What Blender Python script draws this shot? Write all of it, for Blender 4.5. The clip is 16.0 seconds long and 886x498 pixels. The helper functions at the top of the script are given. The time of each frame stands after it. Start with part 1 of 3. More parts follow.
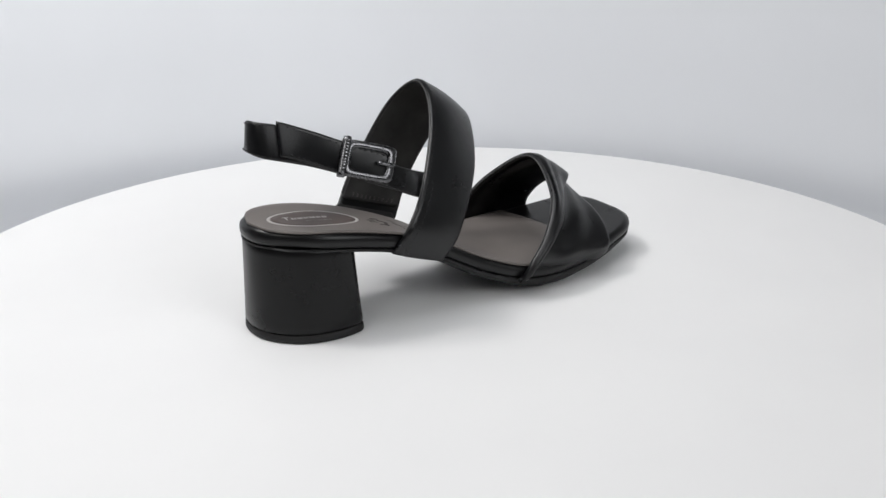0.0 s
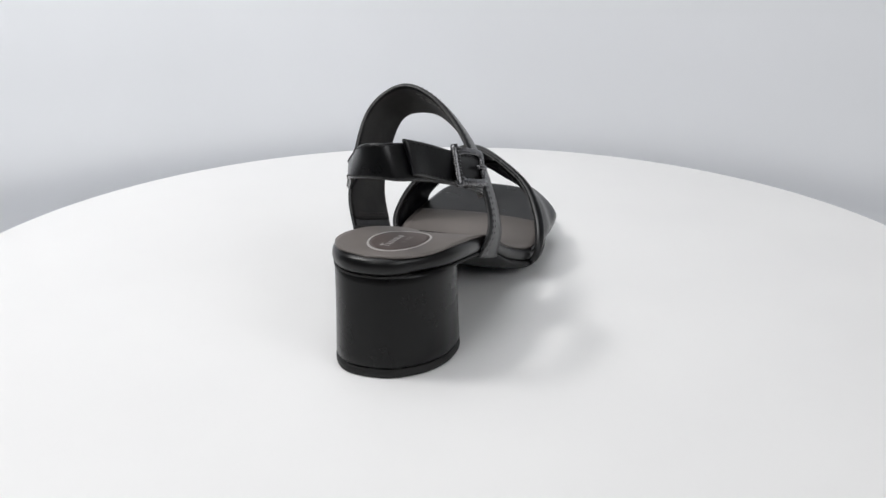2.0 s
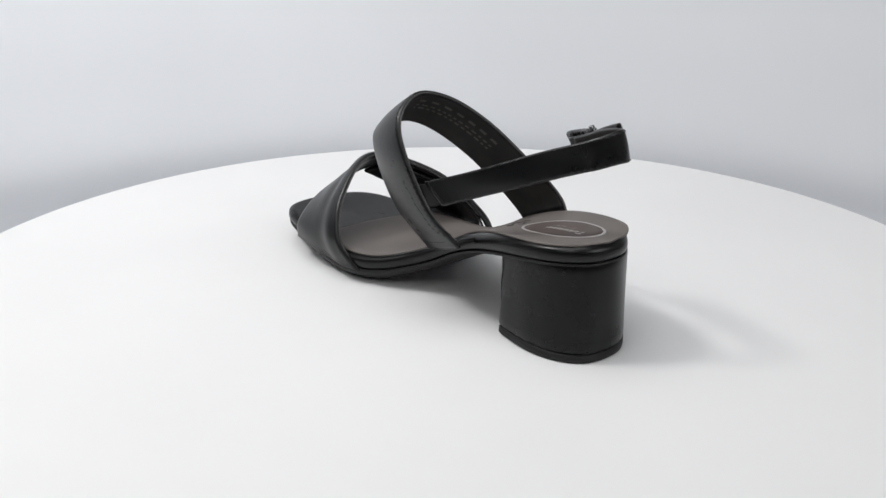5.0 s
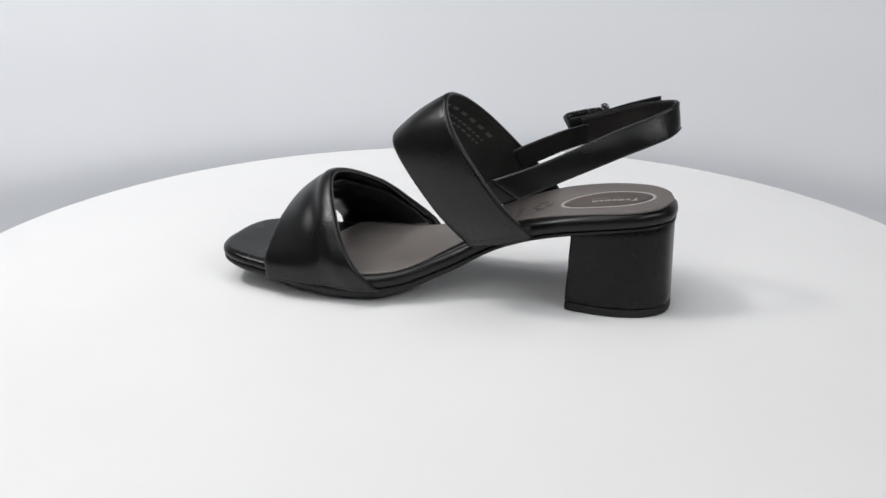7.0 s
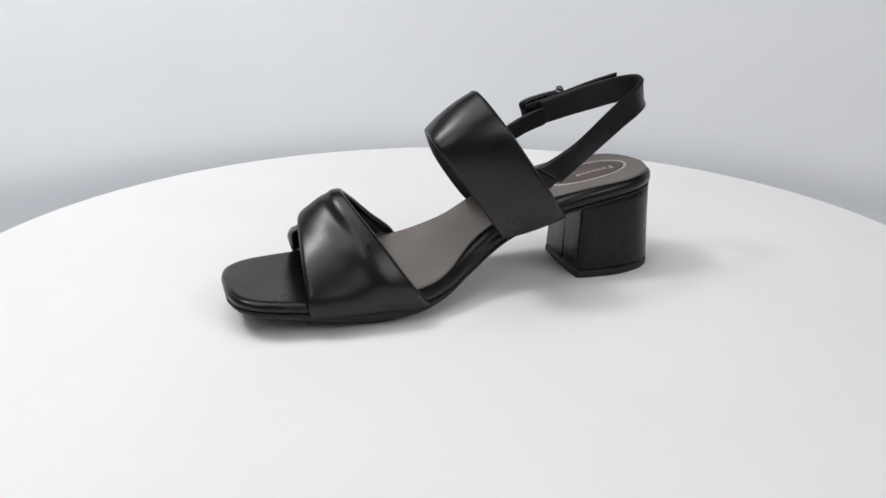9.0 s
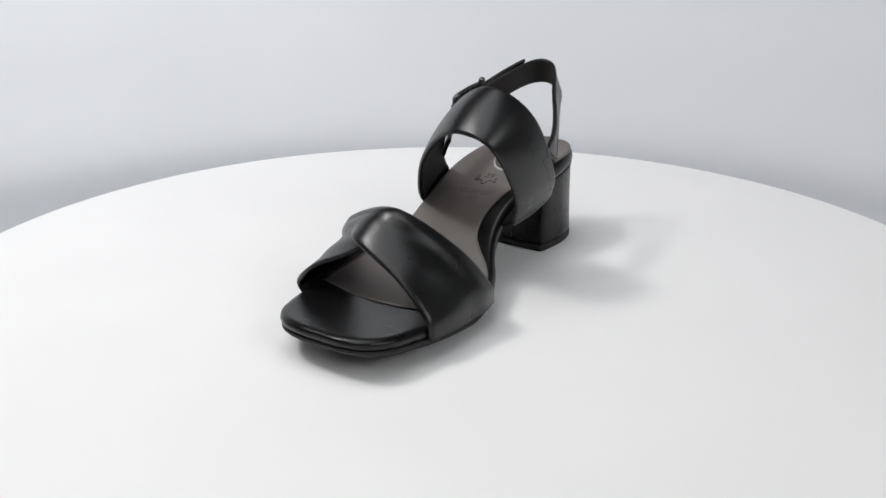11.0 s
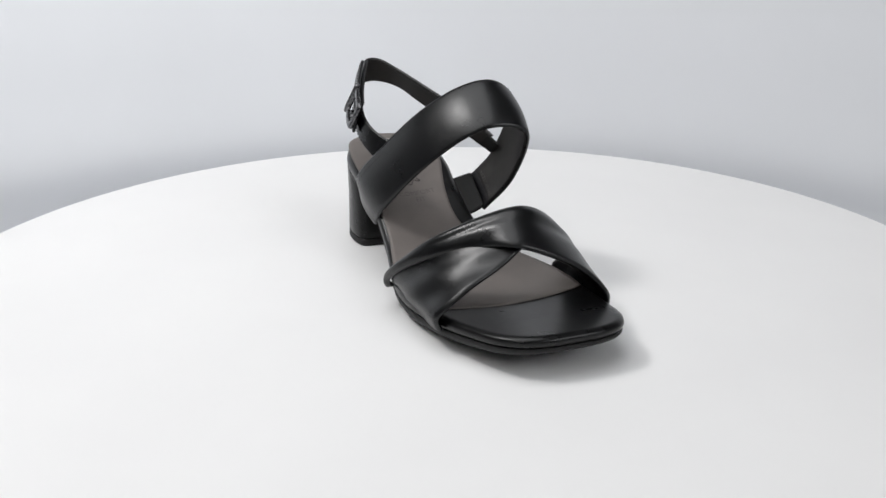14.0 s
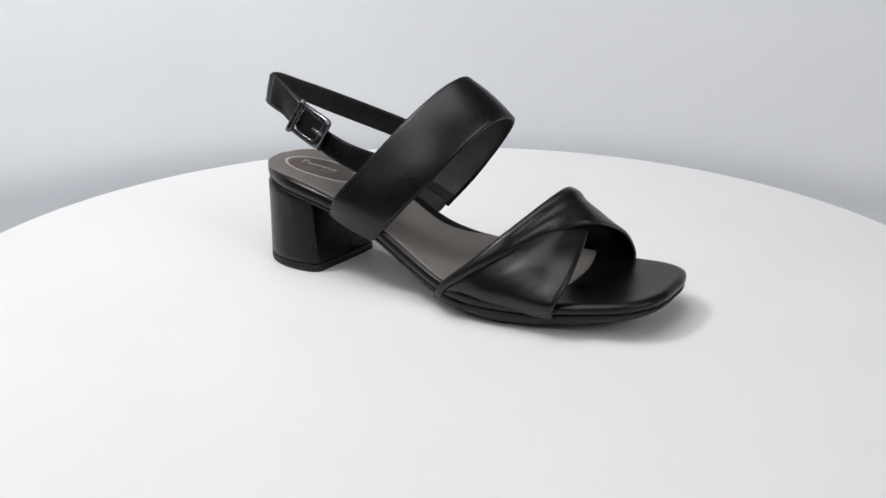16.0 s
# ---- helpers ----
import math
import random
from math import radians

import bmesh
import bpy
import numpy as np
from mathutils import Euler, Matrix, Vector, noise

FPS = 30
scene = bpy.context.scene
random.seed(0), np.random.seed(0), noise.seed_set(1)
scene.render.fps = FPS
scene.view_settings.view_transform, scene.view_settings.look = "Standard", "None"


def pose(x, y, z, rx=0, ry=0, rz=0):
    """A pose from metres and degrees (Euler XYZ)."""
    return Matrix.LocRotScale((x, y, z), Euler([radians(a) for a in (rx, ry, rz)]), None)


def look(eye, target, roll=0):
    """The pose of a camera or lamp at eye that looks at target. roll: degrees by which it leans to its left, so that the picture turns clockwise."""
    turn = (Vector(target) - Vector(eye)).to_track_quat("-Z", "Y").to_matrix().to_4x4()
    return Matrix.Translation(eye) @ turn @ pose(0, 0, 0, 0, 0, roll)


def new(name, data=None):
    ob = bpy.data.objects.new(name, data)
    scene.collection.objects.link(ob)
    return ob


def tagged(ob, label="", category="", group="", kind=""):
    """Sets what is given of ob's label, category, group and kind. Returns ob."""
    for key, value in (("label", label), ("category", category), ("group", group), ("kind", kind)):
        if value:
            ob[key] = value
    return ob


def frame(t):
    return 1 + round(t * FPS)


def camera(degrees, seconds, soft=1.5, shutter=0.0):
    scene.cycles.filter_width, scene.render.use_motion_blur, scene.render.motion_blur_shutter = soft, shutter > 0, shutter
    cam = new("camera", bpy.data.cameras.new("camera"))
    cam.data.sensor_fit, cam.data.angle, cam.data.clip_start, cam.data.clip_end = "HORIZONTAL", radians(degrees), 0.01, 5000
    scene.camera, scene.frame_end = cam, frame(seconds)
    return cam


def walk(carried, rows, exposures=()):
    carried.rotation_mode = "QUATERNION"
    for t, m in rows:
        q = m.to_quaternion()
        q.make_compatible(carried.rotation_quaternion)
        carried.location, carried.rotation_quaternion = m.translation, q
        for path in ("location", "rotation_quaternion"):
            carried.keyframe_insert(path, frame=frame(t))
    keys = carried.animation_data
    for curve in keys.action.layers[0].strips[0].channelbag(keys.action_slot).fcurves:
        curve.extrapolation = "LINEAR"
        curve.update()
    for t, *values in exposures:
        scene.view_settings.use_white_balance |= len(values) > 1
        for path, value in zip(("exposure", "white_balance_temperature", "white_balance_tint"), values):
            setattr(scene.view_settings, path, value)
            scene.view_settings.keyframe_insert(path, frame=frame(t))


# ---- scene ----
# The camera stands still before a turntable; lengths in metres, the turntable's top is at z = TOP.
TOP = 0.25
MM = 0.001
EYE = (0.0, -0.5004, TOP + 0.2060)
AIM = (EYE[0] - 0.00799, EYE[1] + 0.93677, EYE[2] - 0.34986)
cam = camera(49.29, 16.0, soft=1.5)
walk(cam, [(0.0, look(EYE, AIM, -0.14)), (16.0, look(EYE, AIM, -0.14))])
scene.view_settings.exposure = 0.0


def heading(t):
    """Degrees by which the turntable stands turned at t seconds."""
    return 37.46 + 18.41 * t


# ---- light: softboxes overhead, to the left and left of the camera, an added backdrop fill, in a pale studio ----
world = bpy.data.worlds.new("studio_air")
scene.world = world
world.use_nodes = True
world.node_tree.nodes["Background"].inputs["Color"].default_value = (0.80, 0.88, 1.0, 1)
world.node_tree.nodes["Background"].inputs["Strength"].default_value = 0.30


def softbox(name, eye, target, sx, sy, power, colour):
    lamp = bpy.data.lights.new(name, "AREA")
    lamp.shape, lamp.size, lamp.size_y, lamp.energy, lamp.color = "RECTANGLE", sx, sy, power, colour
    ob = new(name, lamp)
    ob.matrix_world = look(eye, target)
    return ob


softbox("softbox_overhead", (-0.29, -0.05, TOP + 1.10), (-0.09, 0.0, TOP), 1.0, 1.0, 7.35, (0.972, 0.982, 1.0))
softbox("softbox_side", (-0.74, -0.04, TOP + 1.15), (0, 0, TOP), 0.22, 0.22, 5.8, (1.0, 0.985, 0.975))
# added fill with a narrow spread, only to brighten the backdrop's left
softbox("backdrop_fill", (0.62, -0.66, TOP + 0.80), (-0.50, 0.42, TOP + 0.12), 0.90, 0.80, 1.15, (0.972, 0.982, 1.0)).data.spread = radians(62)
softbox("softbox_corner", (-0.45, -0.95, TOP + 0.95), (0, 0.1, TOP), 0.45, 0.45, 2.2, (1.0, 0.985, 0.97))


# ---- materials ----
def node_material(name, base, rough, spec=0.5):
    m = bpy.data.materials.new(name)
    m.use_nodes = True
    nt = m.node_tree
    b = nt.nodes["Principled BSDF"]
    b.inputs["Base Color"].default_value = (*base, 1)
    b.inputs["Roughness"].default_value = rough
    b.inputs["Specular IOR Level"].default_value = spec
    return m, nt, b


def add_noise(nt, scale, detail=4.0, rough=0.5):
    tc = nt.nodes.new("ShaderNodeTexCoord")
    n = nt.nodes.new("ShaderNodeTexNoise")
    n.inputs["Scale"].default_value, n.inputs["Detail"].default_value, n.inputs["Roughness"].default_value = scale, detail, rough
    nt.links.new(tc.outputs["Object"], n.inputs["Vector"])
    return n


def mix_colours(nt, fac, a, b, lo=0.35, hi=0.65):
    r = nt.nodes.new("ShaderNodeValToRGB")
    r.color_ramp.elements[0].position, r.color_ramp.elements[0].color = lo, (*a, 1)
    r.color_ramp.elements[1].position, r.color_ramp.elements[1].color = hi, (*b, 1)
    nt.links.new(fac, r.inputs["Fac"])
    return r.outputs["Color"]


def spread(nt, fac, lo, hi):
    r = nt.nodes.new("ShaderNodeMapRange")
    r.inputs["To Min"].default_value, r.inputs["To Max"].default_value = lo, hi
    r.inputs["From Min"].default_value, r.inputs["From Max"].default_value = 0.3, 0.7
    nt.links.new(fac, r.inputs["Value"])
    return r.outputs["Result"]


def add_bump(nt, b, heights, strength, distance):
    last = None
    for h, s, d in zip(heights, strength, distance):
        n = nt.nodes.new("ShaderNodeBump")
        n.inputs["Strength"].default_value, n.inputs["Distance"].default_value = s, d
        nt.links.new(h, n.inputs["Height"])
        if last:
            nt.links.new(last, n.inputs["Normal"])
        last = n.outputs["Normal"]
    nt.links.new(last, b.inputs["Normal"])


def leather(name, a, b_, r0, r1, grain=0.25, crease=0.3, spec=0.5, wear=0.0):
    m, nt, b = node_material(name, a, r0, spec)
    big = add_noise(nt, 45.0, 5.0, 0.6)
    fine = add_noise(nt, 900.0, 3.0, 0.65)
    nt.links.new(mix_colours(nt, big.outputs["Fac"], a, b_), b.inputs["Base Color"])
    gloss = spread(nt, big.outputs["Fac"], r0, r1)
    heights, strengths, distances = [big.outputs["Fac"], fine.outputs["Fac"]], [crease, grain], [0.0012, 0.00013]
    if wear:
        # scuffed, finely wrinkled hide: patches of duller grain
        rub = add_noise(nt, 260.0, 6.0, 0.72)
        extra = nt.nodes.new("ShaderNodeMath")
        extra.operation = "ADD"
        nt.links.new(gloss, extra.inputs[0])
        nt.links.new(spread(nt, rub.outputs["Fac"], -0.06 * wear, 0.07 * wear), extra.inputs[1])
        gloss = extra.outputs[0]
        heights.append(rub.outputs["Fac"])
        strengths.append(0.16 * wear)
        distances.append(0.0005)
    nt.links.new(gloss, b.inputs["Roughness"])
    add_bump(nt, b, heights, strengths, distances)
    return m


BLACK = leather("black_leather", (0.0022, 0.0024, 0.0029), (0.0038, 0.0040, 0.0046), 0.26, 0.35, 0.6, 0.06, 0.44, 0.4)
SMOOTH = leather("black_heel_wrap", (0.0020, 0.0021, 0.0024), (0.0035, 0.0035, 0.0038), 0.24, 0.32, 0.15, 0.03, 0.26)
ROLLED = leather("black_footbed_leather", (0.0022, 0.0023, 0.0026), (0.004, 0.004, 0.0043), 0.26, 0.36, 0.3, 0.05, 0.36)
RUBBER = leather("black_rubber_sole", (0.007, 0.007, 0.0075), (0.011, 0.011, 0.011), 0.5, 0.62, 0.3, 0.05, 0.35)
LINING = leather("grey_brown_lining", (0.019, 0.0182, 0.0178), (0.046, 0.0440, 0.0425), 0.6, 0.75, 0.4, 0.1, 0.3)
STRAP_LINING = leather("dark_brown_lining", (0.012, 0.0105, 0.010), (0.022, 0.0195, 0.0185), 0.6, 0.75, 0.4, 0.1, 0.3)
INSOLE = leather("taupe_leather_insole", (0.150, 0.134, 0.125), (0.180, 0.161, 0.150), 0.5, 0.62, 0.35, 0.06, 0.35)
PATCH = leather("brown_grey_label", (0.085, 0.066, 0.060), (0.105, 0.083, 0.076), 0.5, 0.6, 0.3, 0.05, 0.35)
ELASTIC = leather("black_elastic", (0.012, 0.012, 0.012), (0.018, 0.018, 0.018), 0.7, 0.85, 0.6, 0.05, 0.25)
THREAD = leather("black_thread", (0.006, 0.006, 0.006), (0.010, 0.010, 0.010), 0.6, 0.7, 0.2, 0.05)
# cut edge of the straps, the light on its rim put into the grey
LIT_EDGE = leather("rim_lit_cut_leather", (0.045, 0.044, 0.044), (0.075, 0.073, 0.072), 0.35, 0.5, 0.3, 0.05, 0.5)
PALE_THREAD = leather("grey_thread", (0.085, 0.08, 0.077), (0.11, 0.105, 0.10), 0.6, 0.7, 0.2, 0.05)
PRINT = leather("silver_print", (0.42, 0.40, 0.39), (0.50, 0.48, 0.46), 0.4, 0.5, 0.1, 0.02)
FADED_SILVER = leather("faded_silver_print", (0.20, 0.185, 0.18), (0.25, 0.23, 0.225), 0.45, 0.55, 0.1, 0.02)
FAINT = leather("faded_print", (0.09, 0.086, 0.083), (0.12, 0.115, 0.11), 0.5, 0.6, 0.1, 0.02)
PALE_STAMP = leather("worn_stamp", (0.098, 0.087, 0.081), (0.118, 0.105, 0.098), 0.5, 0.6, 0.1, 0.02)
STAMP = leather("dark_stamp", (0.045, 0.040, 0.038), (0.06, 0.053, 0.05), 0.5, 0.6, 0.1, 0.02)
METAL, _nt, _b = node_material("gunmetal", (0.14, 0.14, 0.145), 0.28)
_b.inputs["Metallic"].default_value = 1.0
_n = add_noise(_nt, 500.0)
_nt.links.new(spread(_nt, _n.outputs["Fac"], 0.18, 0.34), _b.inputs["Roughness"])
PLATE, _nt, _b = node_material("white_lacquer_board", (0.80, 0.80, 0.80), 0.55, 0.3)
_n, _f = add_noise(_nt, 9.0), add_noise(_nt, 900.0)
_nt.links.new(mix_colours(_nt, _n.outputs["Fac"], (0.83, 0.83, 0.83), (0.85, 0.85, 0.848)), _b.inputs["Base Color"])
add_bump(_nt, _b, (_f.outputs["Fac"],), (0.08,), (0.0001,))
PAPER, _nt, _b = node_material("white_paper_backdrop", (0.74, 0.745, 0.76), 0.9, 0.1)
_n, _f = add_noise(_nt, 3.0), add_noise(_nt, 500.0)
_nt.links.new(mix_colours(_nt, _n.outputs["Fac"], (0.775, 0.79, 0.815), (0.80, 0.815, 0.84)), _b.inputs["Base Color"])
add_bump(_nt, _b, (_f.outputs["Fac"],), (0.1,), (0.0002,))
WALL, _nt, _b = node_material("studio_wall_paint", (0.5, 0.5, 0.5), 0.8, 0.2)
_n = add_noise(_nt, 4.0)
_nt.links.new(mix_colours(_nt, _n.outputs["Fac"], (0.66, 0.66, 0.67), (0.70, 0.70, 0.71)), _b.inputs["Base Color"])

# for the unseen wall behind the camera, kept dark to dim the leather's reflections
DARK_WALL, _nt, _b = node_material("dark_grey_wall_paint", (0.2, 0.2, 0.2), 0.8, 0.2)
_n = add_noise(_nt, 4.0)
_nt.links.new(mix_colours(_nt, _n.outputs["Fac"], (0.17, 0.17, 0.175), (0.21, 0.21, 0.215)), _b.inputs["Base Color"])


# ---- mesh tools ----
def part(name, bm, material, parent=None, label="", smooth=True):
    me = bpy.data.meshes.new(name)
    bmesh.ops.recalc_face_normals(bm, faces=bm.faces)
    bm.to_mesh(me)
    bm.free()
    me.materials.append(material)
    if smooth:
        me.polygons.foreach_set("use_smooth", [True] * len(me.polygons))
    ob = new(name, me)
    if parent is not None:
        ob.parent = parent
    return tagged(ob, label) if label else ob


def spline(points, count, closed=False):
    """Points evenly spaced by length on a smooth curve through the given points."""
    p = np.array(points, float)
    n = len(p)
    if not closed:
        p = np.vstack([2 * p[0] - p[1], p, 2 * p[-1] - p[-2]])
    dense = []
    for k in range(n if closed else n - 1):
        a, b, c, d = (p[(k + j - 1) % n] for j in range(4)) if closed else (p[k + j] for j in range(4))
        for s in np.linspace(0, 1, 24, endpoint=False):
            dense.append(0.5 * (2 * b + (c - a) * s + (2 * a - 5 * b + 4 * c - d) * s * s + (3 * b - a - 3 * c + d) * s ** 3))
    dense.append(dense[0] if closed else p[-2])
    dense = np.array(dense)
    run = np.concatenate([[0], np.cumsum(np.linalg.norm(np.diff(dense, axis=0), axis=1))])
    want = np.linspace(0, run[-1], count + 1)[:-1] if closed else np.linspace(0, run[-1], count)
    return np.stack([np.interp(want, run, dense[:, i]) for i in range(dense.shape[1])], -1)


def loft(bm, rings, close_ring=True, caps=True):
    """Joins rings (arrays of points of equal count) with faces."""
    rows = [[bm.verts.new(v) for v in r] for r in rings]
    n = len(rows[0])
    for a, b in zip(rows, rows[1:]):
        for i in range(n if close_ring else n - 1):
            j = (i + 1) % n
            bm.faces.new((a[i], a[j], b[j], b[i]))
    if caps and close_ring:
        bm.faces.new(rows[0][::-1])
        bm.faces.new(rows[-1])
    return rows


def unit(v):
    return v / np.maximum(np.linalg.norm(v, axis=-1, keepdims=True), 1e-9)


def band_frame(front, rear, count, bulge=0.0, fold=None):
    """The middle surface of a strap between two edges, and its outward normals: arrays (count, 25, 3)."""
    f, r = spline(front, count), spline(rear, count)
    v = np.linspace(0, 1, 25)[None, :, None]
    mid = f[:, None] * (1 - v) + r[:, None] * v
    du = np.gradient(mid, axis=0)
    n = unit(np.cross(du, np.broadcast_to((r - f)[:, None], du.shape)))
    centre = mid.mean(axis=(0, 1)) * np.array([1, 1, 0.35])
    if (n * (mid - centre)).sum() < 0:
        n = -n
    mid = mid + n * bulge * 4 * v * (1 - v)
    if fold is not None:
        u = np.linspace(0, 1, count)[:, None, None]
        mid = mid + n * fold(u, v)
    dv = np.gradient(mid, axis=1)
    n2 = unit(np.cross(np.gradient(mid, axis=0), dv))
    n2 = np.where((n2 * n).sum(-1, keepdims=True) < 0, -n2, n2)
    return mid, n2


def band(bm, front, rear, thick, count=60, bulge=0.0, fold=None, lift=0.0, span=(0.0, 1.0), across=(0.0, 1.0)):
    """A strap with rounded edges; all lengths in millimetres. span and across take a stretch of it."""
    mid, n = band_frame(front, rear, 241, bulge, fold)
    pick = np.linspace(span[0], span[1], count) * 240
    lo = np.floor(pick).astype(int).clip(0, 239)
    w = (pick - lo)[:, None, None]
    mid, n = mid[lo] * (1 - w) + mid[lo + 1] * w, unit(n[lo] * (1 - w) + n[lo + 1] * w)
    vs = np.concatenate([[0, 0.02, 0.06], np.linspace(0.12, 0.88, 19), [0.94, 0.98, 1]])
    va = (across[0] + (across[1] - across[0]) * vs) * 24
    li = np.floor(va).astype(int).clip(0, 23)
    wv = (va - li)[None, :, None]
    m2, n2 = mid[:, li] * (1 - wv) + mid[:, li + 1] * wv, unit(n[:, li] * (1 - wv) + n[:, li + 1] * wv)
    width = np.linalg.norm(mid[:, -1] - mid[:, 0], axis=-1)[:, None] * (across[1] - across[0])
    e = np.minimum(vs, 1 - vs)[None] * width
    half = thick / 2 * np.sqrt(np.clip(1 - (1 - np.clip(e / (thick / 2), 0, 1)) ** 2, 0.02, 1))[..., None]
    top, low = m2 + n2 * (lift + half), m2 + n2 * (lift - half)
    rings = np.concatenate([top, low[:, ::-1]], axis=1) * MM
    loft(bm, rings)
    return top * MM


def stitches(bm, line, normals, length, gap, radius):
    """Small raised stitches along a line of points (metres)."""
    run = np.concatenate([[0], np.cumsum(np.linalg.norm(np.diff(line, axis=0), axis=1))])
    s = 0.0
    while s + length < run[-1]:
        a = np.array([np.interp(s, run, line[:, i]) for i in range(3)])
        b = np.array([np.interp(s + length, run, line[:, i]) for i in range(3)])
        nn = unit(np.array([np.interp(s, run, normals[:, i]) for i in range(3)]))
        side = unit(np.cross(b - a, nn)) * radius
        c = (a + b) / 2 + nn * radius * 1.1
        loft(bm, [np.array([a + side * 0.3, a + nn * radius * 0.3, a - side * 0.3, a - nn * radius]),
                  np.array([c + side, c + nn * radius * 0.4, c - side, c - nn * radius * 2]),
                  np.array([b + side * 0.3, b + nn * radius * 0.3, b - side * 0.3, b - nn * radius])])
        s += length + gap


def tube(bm, line, radius, sides=8, closed=False):
    """A round rod along a line of points (metres)."""
    line = np.array(line, float)
    d = unit(np.roll(line, -1, 0) - np.roll(line, 1, 0)) if closed else unit(np.gradient(line, axis=0))
    ref = np.array([0.31, 0.17, 0.93])
    rings = []
    for p, t in zip(line, d):
        a = unit(np.cross(t, ref))
        b = np.cross(t, a)
        rings.append([p + radius * (math.cos(k) * a + math.sin(k) * b) for k in np.linspace(0, 2 * math.pi, sides, endpoint=False)])
    if closed:
        rings.append(rings[0])
    loft(bm, rings, caps=not closed)
    if closed:
        bmesh.ops.remove_doubles(bm, verts=bm.verts, dist=1e-7)


# ---- the studio ----
def studio():
    # a sheet of paper that lies on the table, sweeps up in a cove and stands round the back of the turntable
    # belly added below plate level to shade a dark band; tilt above catches light
    profile = [(0.0, 0.0)] + [(0.46 + 0.10 * math.sin(a), 0.10 - 0.10 * math.cos(a)) for a in np.linspace(0, math.pi / 2, 14)] + [tuple(q) for q in spline([(0.572, TOP - 0.125), (0.577, TOP - 0.10), (0.572, TOP - 0.078), (0.5695, TOP - 0.060), (0.5725, TOP - 0.042), (0.581, TOP - 0.020), (0.595, TOP + 0.011), (0.624, TOP + 0.08), (0.68, TOP + 0.205), (0.77, TOP + 0.41)], 60)]
    turns = np.radians(np.linspace(18, 162, 73))
    bm = bmesh.new()
    rings = [[(r * math.cos(a), r * math.sin(a), z - 0.002) for r, z in profile] for a in turns]
    loft(bm, rings, close_ring=False)
    sheet = part("backdrop", bm, PAPER)
    solid = sheet.modifiers.new("thickness", "SOLIDIFY")
    solid.thickness, solid.offset = 0.002, -1
    tagged(sheet, "white seamless paper backdrop curving up behind the turntable", "backdrop", kind="structure")
    for name, size, at, label in (("floor", (4, 4, 0.1), (0, 0, -0.056), "pale grey studio floor under the turntable"), ("ceiling", (4, 4, 0.1), (0, 0, 2.45), "pale grey studio ceiling"),
                                  ("wall_north", (4, 0.1, 2.41), (0, 2.05, 1.197), "pale grey studio wall"), ("wall_south", (4, 0.1, 2.41), (0, -2.05, 1.197), "unseen wall behind the camera, dark grey to dim reflections"),
                                  ("wall_west", (0.1, 4.2, 2.41), (-2.05, 0, 1.197), "pale grey studio wall"), ("wall_east", (0.1, 4.2, 2.41), (2.05, 0, 1.197), "pale grey studio wall")):
        bm = bmesh.new()
        bmesh.ops.create_cube(bm, size=1, matrix=Matrix.Translation(at) @ Matrix.Diagonal((*size, 1)))
        tagged(part(name, bm, DARK_WALL if name == "wall_south" else WALL, smooth=False), label, "wall" if "wall" in name else name, kind="structure")


def disc(bm, radius, z0, z1, edge, sides=192):
    rings = []
    for r, z in ((radius - edge, z0), (radius - edge * 0.3, z0 + edge * 0.3), (radius, z0 + edge), (radius, z1 - edge), (radius - edge * 0.3, z1 - edge * 0.3), (radius - edge, z1)):
        rings.append([(r * math.cos(a), r * math.sin(a), z) for a in np.linspace(0, 2 * math.pi, sides, endpoint=False)])
    loft(bm, rings)


def turntable():
    base = tagged(new("turntable"), "round white motorised turntable with a smooth matt top", "turntable")
    bm = bmesh.new()
    disc(bm, 0.16, -0.001, TOP - 0.0205, 0.003, 96)
    part("drum", bm, PLATE, base)
    bm = bmesh.new()
    disc(bm, 0.30, TOP - 0.020, TOP, 0.0012)
    plate = part("plate", bm, PLATE, base, "white round rotating top")
    for f in plate.data.polygons:
        f.use_smooth = abs(f.normal.z) < 0.9
    return plate


# ---- the sandal, in millimetres: x to the toe, y to the inner side, z up from the turntable ----
PLAN = [(126.0, 3), (124.4, -10), (119.8, -21), (110.5, -29.5), (98, -34.6), (82, -39), (60, -42.8), (38, -44.3), (15, -41.2), (-10, -35), (-40, -31.5), (-66, -31), (-90, -27.5), (-105.5, -19.5), (-117.2, -8),
        (-120, 4.5), (-116, 17.4), (-103, 26.8), (-84, 29.8), (-62, 27.5), (-40, 23), (-18, 21.6), (0, 27.6), (15, 36), (32, 42.4), (52, 44.8), (75, 43), (96, 40), (113, 36), (123, 28.3), (126.6, 16)]
RISE = [(-124, 58), (-105, 57), (-80, 54.2), (-55, 48.7), (-30, 39.5), (-5, 26.2), (20, 17.6), (45, 15.8), (70, 16.5), (95, 18.5), (115, 20.5), (130, 22)]
INSOLE_IN = [(-118, 5), (-112, 19), (-100, 26.3), (-85, 27.3), (-65, 23.5), (-50, 18), (-35, 13), (-20, 10.5), (-8, 12.5), (2, 19.5), (12, 28.5), (24, 36), (40, 40.5), (60, 41), (88, 37.5)]
INSOLE_OUT = [(-118, 5), (-115, -10), (-105, -20.5), (-86, -26.3), (-60, -29.8), (-35, -30.8), (-12, -32.3), (10, -38.3), (25, -41.5), (50, -41), (88, -35.5)]
THICK = [(-124, 3), (-60, 3.5), (-30, 4), (5, 5.5), (30, 8), (50, 8.8), (80, 8), (105, 6.5), (128, 5)]
_rise = spline(RISE, 300)
EDGE = spline(PLAN, 220, closed=True)
_t = unit(np.roll(EDGE, -1, 0) - np.roll(EDGE, 1, 0))
